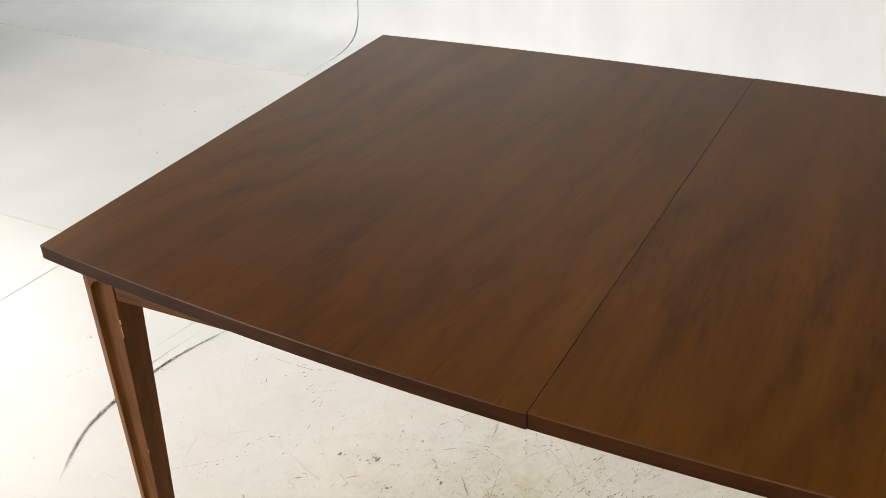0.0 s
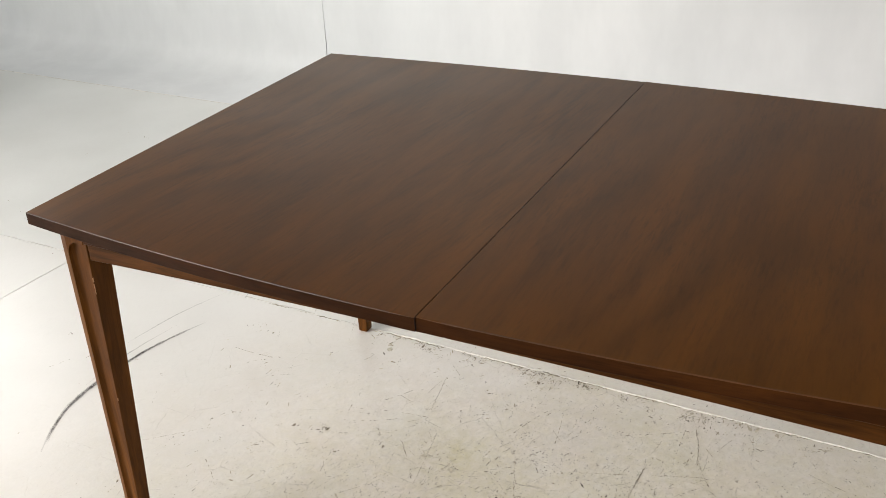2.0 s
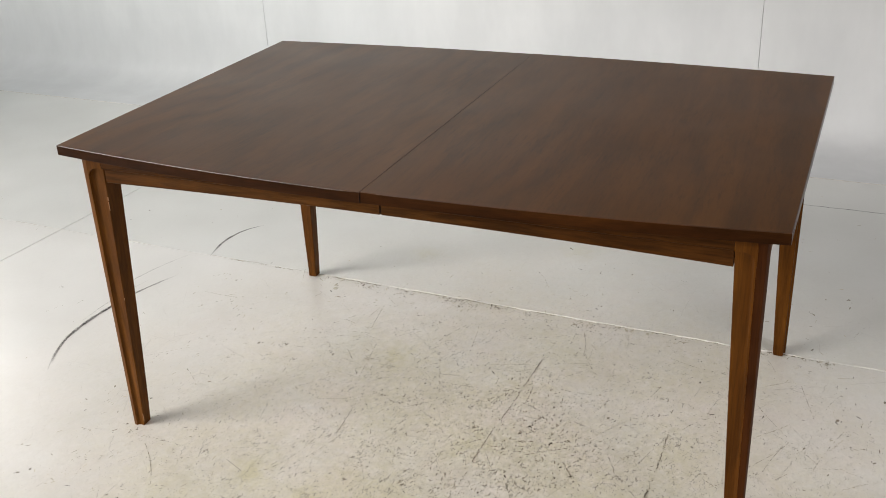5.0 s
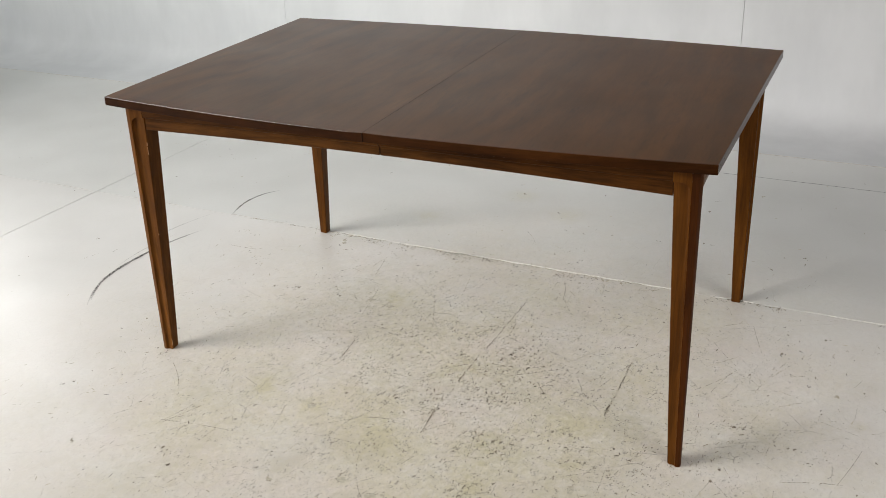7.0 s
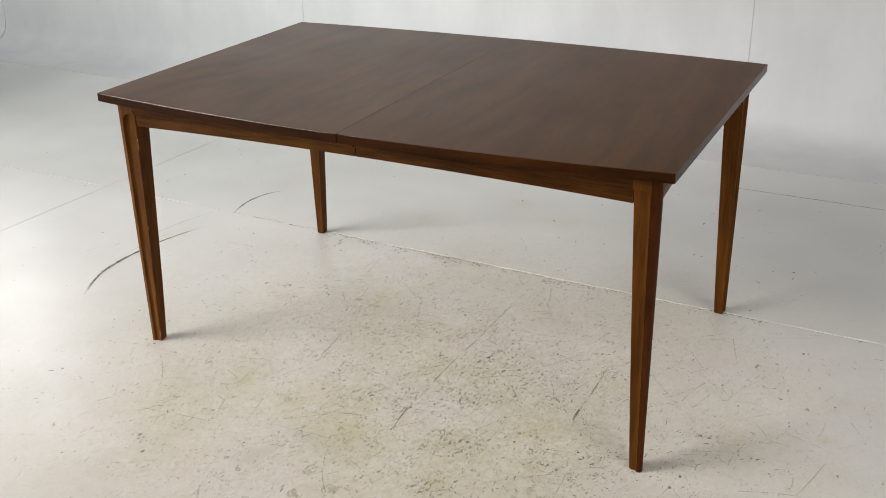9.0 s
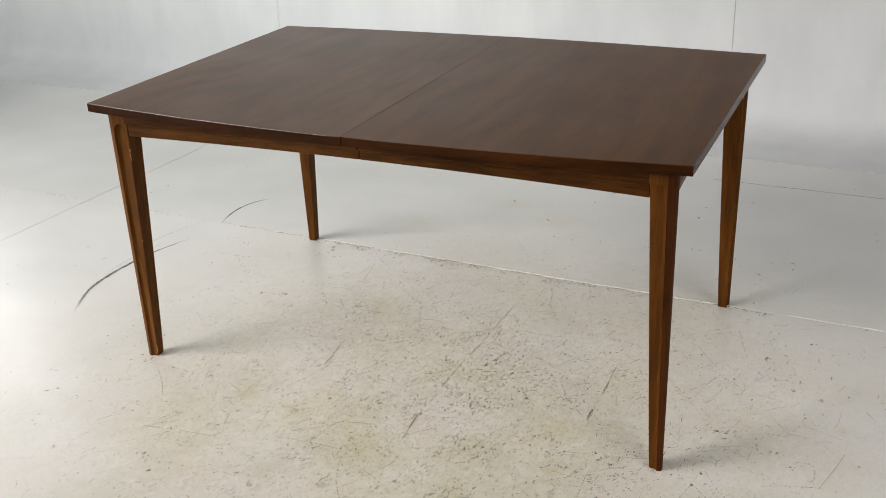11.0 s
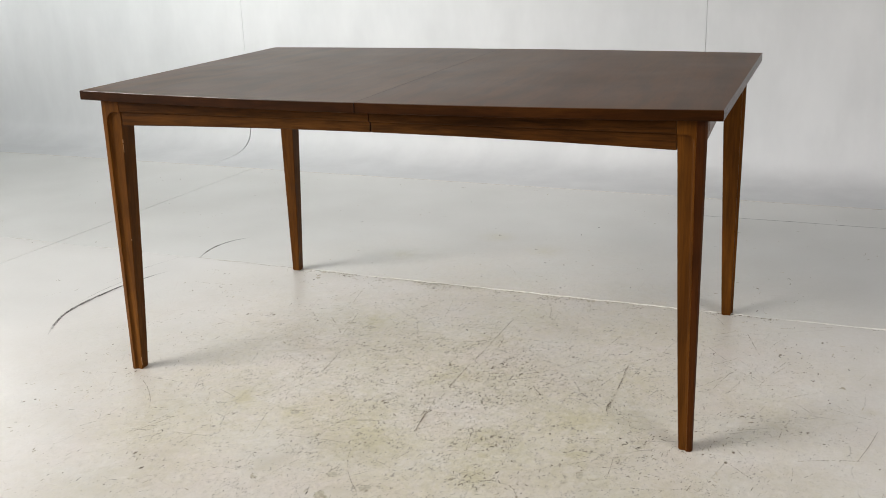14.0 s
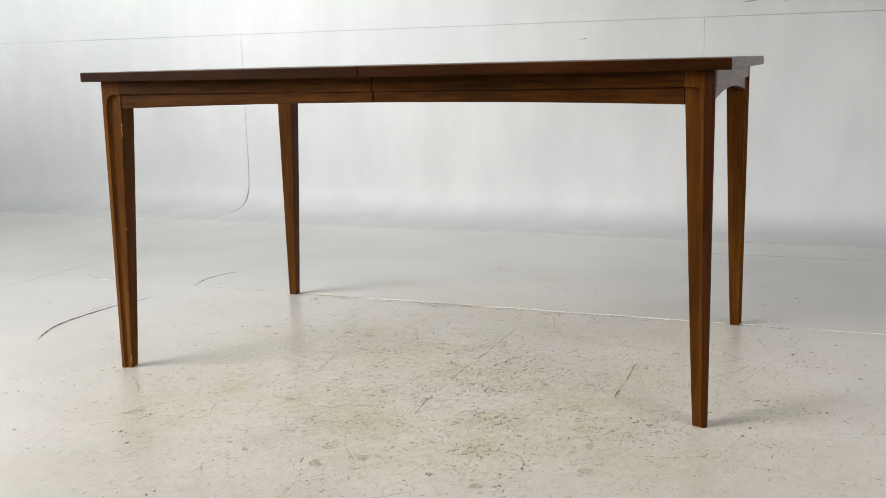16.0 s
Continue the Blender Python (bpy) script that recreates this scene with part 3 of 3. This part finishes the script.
def build_table():
    table = new("dining_table")
    tagged(table, "dark walnut extension dining table with bowed top on painted floor", "table")
    build_top_half(-1, table, VENEER_A)
    half = build_top_half(1, table, VENEER_B)
    for y, z, w, h in ((-0.455, 0.742, 0.006, 0.008), (-0.432, 0.737, 0.004, 0.006), (-0.405, 0.741, 0.003, 0.004)):
        bm = bmesh.new()
        prism(bm, [(y, z - h / 2), (y + w, z - h / 4), (y + 0.7 * w, z + h / 2), (y + 0.1 * w, z + h / 3)], lambda u, v, q: (HALF_X + (0.0004 if q else -0.001), u, v))
        part("worn_chip", bm, RIM, half, "dark dent on the edge")
    for sy in (-1, 1):
        for sx in (-1, 1):
            build_long_apron(sx, sy, table)
    for sx in (-1, 1):
        build_end_apron(sx, table)
    for sx, sy, foot in ((-1, -1, (0.730, 0.417)), (-1, 1, (0.724, 0.446)), (1, 1, (0.710, 0.424)), (1, -1, (0.712, 0.428))):
        leg = build_leg(sx, sy, foot, table)
        if (sx, sy) == (-1, -1):
            for z, h, w in ((0.622, 0.008, 0.0011), (0.604, 0.020, 0.0006), (0.365, 0.005, 0.0006), (0.024, 0.022, 0.0006)):
                bm = bmesh.new()
                k = z / 0.7272
                wd = 0.030 + 0.0285 * k ** 0.9
                x = -(LEG_X * k + 0.745 * (1 - k)) + wd
                y = -(LEG_Y * k + 0.432 * (1 - k)) + 0.85 * (0.0058 + 0.0030 * k)
                prism(bm, [(x - w, y - 0.0004), (x + 0.0004, y - 0.0004), (x + 0.0004, y + w)], lambda u, v, q: (u, v, z + (0.5 * h if q else -0.5 * h)))
                part("worn_chip", bm, BARE, leg, "pale bare wood chip on the edge")
    return table


build_table()

# ---- marks on the floor ----


CHIPS_LEFT = [(-0.95, 0.31, 12), (-0.66, 0.0, 15), (-0.6, 0.01, 11), (-0.58, 0.02, 15), (-0.43, 0.02, 11), (-0.25, 0.01, 24), (-0.33, 0.03, 18), (-0.16, 0.04, 7),
              (-0.21, -0.11, 13), (-0.15, -0.13, 10), (-0.28, -0.17, 8), (-0.36, -0.18, 8), (-0.41, -0.29, 5), (-0.57, -0.27, 5), (-0.74, -0.25, 5), (-0.3, 0.3, 11),
              (-0.33, 0.21, 7), (-0.63, 0.39, 16), (-0.52, -0.04, 12), (0.06, -0.66, 8), (0.13, -0.8, 24), (0.06, -0.85, 21), (-0.12, -0.83, 17), (0.0, -0.42, 12),
              (-0.18, -0.53, 16), (-0.13, -0.45, 15), (0.18, -0.48, 4), (-0.16, -1.06, 9), (-0.37, -0.88, 12), (-1.46, 0.08, 10)]
CHIPS_RIGHT = [(-0.17, 0.46, 8), (-0.21, 0.39, 15), (-0.05, 0.29, 9), (0.29, 0.42, 26), (0.35, 0.42, 18), (0.36, -0.01, 13), (0.18, 0.1, 5), (0.57, 0.03, 6),
               (0.53, -0.59, 19), (0.38, -0.59, 8), (0.31, -0.72, 11), (0.73, -0.33, 9), (0.76, -0.43, 8), (0.77, -0.39, 7), (0.68, -0.17, 9), (0.97, 0.29, 12),
               (0.87, 0.17, 15), (0.96, 0.03, 11), (0.81, 0.03, 13), (0.82, -0.22, 12), (0.92, -0.26, 9), (0.95, -0.26, 10), (1.0, -0.07, 9), (1.09, 0.05, 8),
               (1.03, 0.01, 19), (1.0, -0.3, 11), (0.82, -0.4, 11), (0.87, -0.05, 9), (1.14, -0.24, 6), (0.81, -0.45, 11), (0.38, -0.85, 21), (0.44, -0.75, 13)]
CHIPS_MORE = [(0.28, -0.83, 13), (-0.6, 1.67, 15), (-0.02, 0.88, 14), (-0.2, 1.01, 13), (-0.899, -0.326, 11), (-0.896, -0.443, 9), (-1.499, -0.251, 9),
              (-1.599, 0.685, 12), (-1.583, -0.129, 7), (-0.424, -0.829, 14), (-0.367, -0.879, 12), (-0.61, -0.692, 8), (-1.889, 0.411, 9), (0.481, 1.087, 12),
              (0.632, 1.291, 16), (0.848, 0.807, 12), (0.758, 0.688, 15), (0.964, -0.256, 13), (1.14, -0.24, 9), (0.522, 0.805, 9), (0.549, 0.802, 10), (1.111, -0.376, 8), (1.102, 0.431, 10)]
GOUGES = [[(0.119, -0.038), (0.115, -0.115), (0.114, -0.187), (0.114, -0.259), (0.118, -0.328)], [(0.118, -0.328), (0.117, -0.398), (0.112, -0.41), (0.119, -0.464), (0.127, -0.53)],
          [(0.515, -0.2), (0.513, -0.257), (0.518, -0.327)], [(0.044, -0.719), (0.034, -0.742), (0.027, -0.763)], [(0.515, -0.549), (0.531, -0.585), (0.539, -0.614)],
          [(-0.492, 0.089), (-0.425, 0.022)], [(0.415, -0.686), (0.436, -0.724), (0.437, -0.753)], [(0.312, -0.217), (0.349, -0.265), (0.377, -0.302)]]
SCRATCHES = [[(0.126, 0.292), (0.12, 0.159), (0.119, 0.022), (0.119, -0.038)], [(0.124, -0.339), (0.191, -0.434)], [(0.508, 0.017), (0.515, -0.2)], [(0.165, 0.408), (0.203, 0.32), (0.22, 0.248)],
             [(-0.425, 0.316), (-0.396, 0.185)], [(-0.578, 0.123), (-0.561, 0.027)], [(-0.547, 0.022), (-0.437, 0.034)], [(-0.424, 0.083), (-0.343, -0.011), (-0.298, -0.073)],
             [(-0.047, -0.111), (-0.046, -0.283), (-0.024, -0.408)], [(-0.263, -0.107), (-0.236, -0.304), (-0.267, -0.368)], [(-0.247, -0.562), (-0.221, -0.665)],
             [(0.073, -0.526), (0.083, -0.575)], [(-0.653, 0.3), (-0.63, 0.387)], [(0.81, -0.445), (0.836, -0.471), (0.87, -0.503)]]
FAINT = [[(-0.098, -0.578), (-0.14, -0.729), (-0.158, -0.806)], [(-0.331, -0.583), (-0.348, -0.649), (-0.361, -0.704)], [(0.366, -0.495), (0.484, -0.423)], [(0.259, -0.544), (0.29, -0.533)],
         [(0.434, -0.148), (0.466, -0.119)], [(-0.146, 0.111), (-0.058, -0.088)], [(0.643, 0.227), (0.742, 0.304), (0.862, 0.368), (0.992, 0.418)], [(0.789, 0.146), (0.746, 0.088), (0.676, 0.01)],
         [(0.764, -0.021), (0.857, -0.006), (0.939, -0.035)], [(0.879, -0.112), (0.962, -0.041)], [(0.891, 0.1), (0.853, 0.017)], [(0.003, 0.121), (0.254, 0.22)], [(-0.01, -0.641), (0.024, -0.678)],
         [(0.305, 0.351), (0.318, 0.298)], [(-0.359, -0.754), (-0.354, -0.715)], [(0.01, 0.63), (0.22, 0.54)]]
# bare patches: x, y, width, depth
PATCHES = [(0.041, -0.768, 0.030, 0.022), (0.052, -0.849, 0.020, 0.034), (0.130, -0.794, 0.028, 0.026), (-0.252, 0.016, 0.022, 0.018), (-0.322, 0.033, 0.026, 0.012),
           (0.556, -0.721, 0.034, 0.026), (0.388, -0.851, 0.030, 0.020), (0.283, -0.827, 0.016, 0.015), (-0.114, -0.832, 0.017, 0.013),
           (0.386, -0.589, 0.010, 0.010), (-0.184, -0.536, 0.026, 0.022), (0.533, -0.600, 0.016, 0.034), (-0.62, 0.37, 0.014, 0.020)]


def blot(verts, faces, rng, x, y, size, z, stretch):
    """A flat ragged flake of the given length, uneven all round and now and then bitten in."""
    turn, n, k = rng.uniform(0, 2 * math.pi), rng.randint(6, 9), len(verts)
    bite = rng.randint(0, n - 1) if rng.random() < 0.4 else -1
    for i in range(n):
        a = 2 * math.pi * (i + rng.uniform(-0.3, 0.3)) / n
        r = 0.5 * size * rng.uniform(0.55, 1.1) * (0.35 if i == bite else 1.0)
        u, v = r * math.cos(a), r * math.sin(a) * stretch
        verts.append((x + u * math.cos(turn) - v * math.sin(turn), y + 1.45 * (u * math.sin(turn) + v * math.cos(turn)), z))
    faces.append(tuple(range(k, k + n)))


def broken_line(name, points, size, fill, mat, seed, label=""):
    """A scratch in brittle paint: flakes of uneven size along points, with gaps."""
    rng = random.Random(seed)
    verts, faces = [], []
    for (xa, ya), (xb, yb) in zip(points, points[1:]):
        d = math.hypot(xb - xa, yb - ya)
        turn, s = math.atan2(yb - ya, xb - xa), 0.0
        while s < d:
            x, y = xa + (xb - xa) * s / d, ya + (yb - ya) * s / d
            gap = noise.noise((x * 22, y * 22, seed * 3.7))
            if gap < fill * (0.6 + 0.8 * noise.noise((x * 70, y * 70, 1.0))):
                w = size * rng.uniform(0.5, 1.3) * (0.6 + 0.5 * (fill - gap))
                k, n, long = len(verts), 6, rng.uniform(1.2, 3.6)
                side = rng.gauss(0, 0.35 * size)
                for i in range(n):
                    a = 2 * math.pi * (i + rng.uniform(-0.3, 0.3)) / n
                    u, v = 0.5 * w * long * math.cos(a) * rng.uniform(0.7, 1.1), 0.5 * w * math.sin(a) * rng.uniform(0.5, 1.1) + side
                    verts.append((x + u * math.cos(turn) - v * math.sin(turn), y + u * math.sin(turn) + v * math.cos(turn), 0.0007))
                faces.append(tuple(range(k, k + n)))
            s += size * rng.uniform(0.5, 1.6)
    return tagged(from_data(name, verts, faces, mat, floor), label)


def hair_scratches(count):
    """Fine straight scratches at all angles, thick where the paint is worn most, each broken into short dashes."""
    rng = random.Random(41)
    verts, faces, made = [], [], 0
    while made < count:
        x, y = rng.gauss(0.2, 0.55), rng.gauss(-0.35, 0.42)
        if y > JOINT_Y - 0.03 and rng.random() < 0.6:
            continue
        made += 1
        turn, bend = rng.gauss(1.1, 0.8), rng.gauss(0, 0.9)
        long, w, faint = 0.03 + 0.17 * rng.random() ** 2, rng.uniform(0.0009, 0.0021), rng.uniform(0.25, 0.85)
        s = 0.0
        while s < long:
            d = rng.uniform(0.003, 0.012)
            if rng.random() < faint:
                a = turn + bend * s
                cx, cy, ux, uy = x + s * math.cos(a), y + s * math.sin(a), math.cos(a), math.sin(a)
                wide, k = 0.5 * w * rng.uniform(0.5, 1.3), len(verts)
                for u, v in ((0, 0.2), (0.3 * d, 1.0), (0.8 * d, 0.8), (d, 0.1), (0.7 * d, -0.9), (0.2 * d, -0.8)):
                    verts.append((cx + u * ux - v * wide * uy, cy + u * uy + v * wide * ux, 0.00065))
                faces.append(tuple(range(k, k + 6)))
            s += d
    tagged(from_data("hair_scratches", verts, faces, CHIP_MID, floor), kind="stuff")


def build_marks():
    rng = random.Random(11)
    for pts, w, mat, lab in (
        ([(-1.135, -0.325), (-1.19, -0.235), (-1.218, -0.145), (-1.222, -0.025), (-1.212, 0.105), (-1.185, 0.205), (-1.155, 0.285)], 0.017, TYRE, "curved black rubber scuff on the floor paint"),
        ([(-1.145, -0.30), (-1.195, -0.225), (-1.223, -0.14), (-1.227, -0.06)], 0.014, FADED, "curved grey rubber scuff on the floor paint"),
        ([(-1.14, 0.43), (-1.165, 0.515), (-1.165, 0.605), (-1.145, 0.665), (-1.105, 0.715)], 0.013, TYRE, "curved black rubber scuff on the floor paint"),
        ([(-1.24, -0.085), (-1.247, 0.035), (-1.238, 0.135), (-1.22, 0.235)], 0.006, FADED, ""),
        ([(-1.285, 0.095), (-1.265, 0.275), (-1.21, 0.435)], 0.005, FADED, ""),
    ):
        ribbon("scuff_mark", pts, w, mat, floor, label=lab, wobble=0.0008, seed=len(pts) + int(1000 * w))
    for i, pts in enumerate(GOUGES):
        broken_line("gouge", pts, 0.0037, 0.22, CHIP_MID, i + 1, "dark gouge in the floor paint")
    for i, pts in enumerate(SCRATCHES):
        broken_line("scratch", pts, rng.uniform(0.0022, 0.0032), 0.16, CHIP_MID, 20 + i)
    for i, pts in enumerate(FAINT):
        broken_line("scratch", pts, rng.uniform(0.0024, 0.0034), 0.08, CHIP_PALE, 50 + i)
    # dirt swept against the bead
    broken_line("joint_dirt", [(-1.15, JOINT_Y - 0.005), (-0.72, JOINT_Y - 0.0055), (-0.1, JOINT_Y - 0.0065), (0.4, JOINT_Y - 0.005), (0.98, JOINT_Y - 0.006)], 0.0048, 0.14, CHIP_MID, 77, "dark dirt along the floor joint")
    hair_scratches(330)
    ribbon("floor_crack", [(0.45, 1.488), (0.8, 1.492), (1.2, 1.489), (2.6, 1.495)], 0.006, CRACK, floor, wobble=0.001, thin_ends=False)
    for i, (x, y, w, h) in enumerate(PATCHES):
        verts, faces = [], []
        n, one = 15, random.Random(300 + i)
        rim = []
        for j in range(n):
            a = 2 * math.pi * j / n
            r = 0.5 * one.uniform(0.72, 1.12)
            rim.append((w * r * math.cos(a), h * r * math.sin(a)))
        ob = from_data("bare_patch", [(u, v, 0.0) for u, v in rim], [tuple(range(n))], BARE_PATCH, floor)
        ob.location = (x, y, 0.00055)
        # the broken paint round it catches dirt on one side
        first = one.randint(0, n - 1)
        for j in range(first, first + 5):
            u, v = rim[j % n]
            blot(verts, faces, one, u, v, one.uniform(0.003, 0.0055), 0.0, 0.5)
        from_data("chipped_rim", verts, faces, CHIP, ob).location = (0, 0, 0.0002)
    for x, y, size in CHIPS_LEFT + CHIPS_RIGHT + CHIPS_MORE:
        verts, faces = [], []
        one = rng.uniform(0.35, 0.75)
        blot(verts, faces, rng, 0, 0, 0.00085 * size, 0, one)
        if size > 9:
            for _ in range(rng.randint(1, 3)):
                blot(verts, faces, rng, rng.gauss(0, 0.0006 * size), rng.gauss(0, 0.0004 * size), 0.0004 * size, 0.0001, rng.uniform(0.4, 0.9))
        ob = from_data("paint_chip", verts, faces, CHIP if size < 16 else CHIP_PALE, floor)
        ob.location = (x, y, 0.0009)
    for name, mat, count, low, high in (("chip_scatter", CHIP, 1150, 0.0022, 0.0075), ("speck_scatter", CHIP_PALE, 2200, 0.002, 0.007)):
        verts, faces, made = [], [], 0
        while made < count:
            k = rng.random()
            if k < 0.5:
                x, y = rng.gauss(0.2, 0.5), rng.gauss(-0.25, 0.36)
            elif k < 0.64:
                x, y = rng.uniform(-0.7, 1.1), JOINT_Y - 0.005 - abs(rng.gauss(0, 0.028))
            elif k < 0.93:
                x, y = rng.uniform(-1.2, 1.6), rng.uniform(-1.3, 0.43)
            else:
                x, y = rng.uniform(-2.5, 1.6), rng.uniform(0.46, 1.7)
            if noise.noise((x * 3.2, y * 3.2, 5.0)) + 1.1 * noise.noise((x * 14, y * 14, 2.0)) < rng.uniform(-0.1, 0.5):
                continue
            made += 1
            if rng.random() < 0.45:
                blot(verts, faces, rng, x, y, rng.uniform(0.006, 0.017), 0.0006, rng.uniform(0.10, 0.24))
            else:
                blot(verts, faces, rng, x, y, low + (high - low) * rng.random() ** 3, 0.0006, rng.uniform(0.3, 0.9))
            while rng.random() < 0.4:
                blot(verts, faces, rng, x + rng.gauss(0, 0.006), y + rng.gauss(0, 0.006), low * rng.uniform(0.8, 1.6), 0.00075, rng.uniform(0.4, 1.0))
        tagged(from_data(name, verts, faces, mat, floor), kind="stuff")


build_marks()
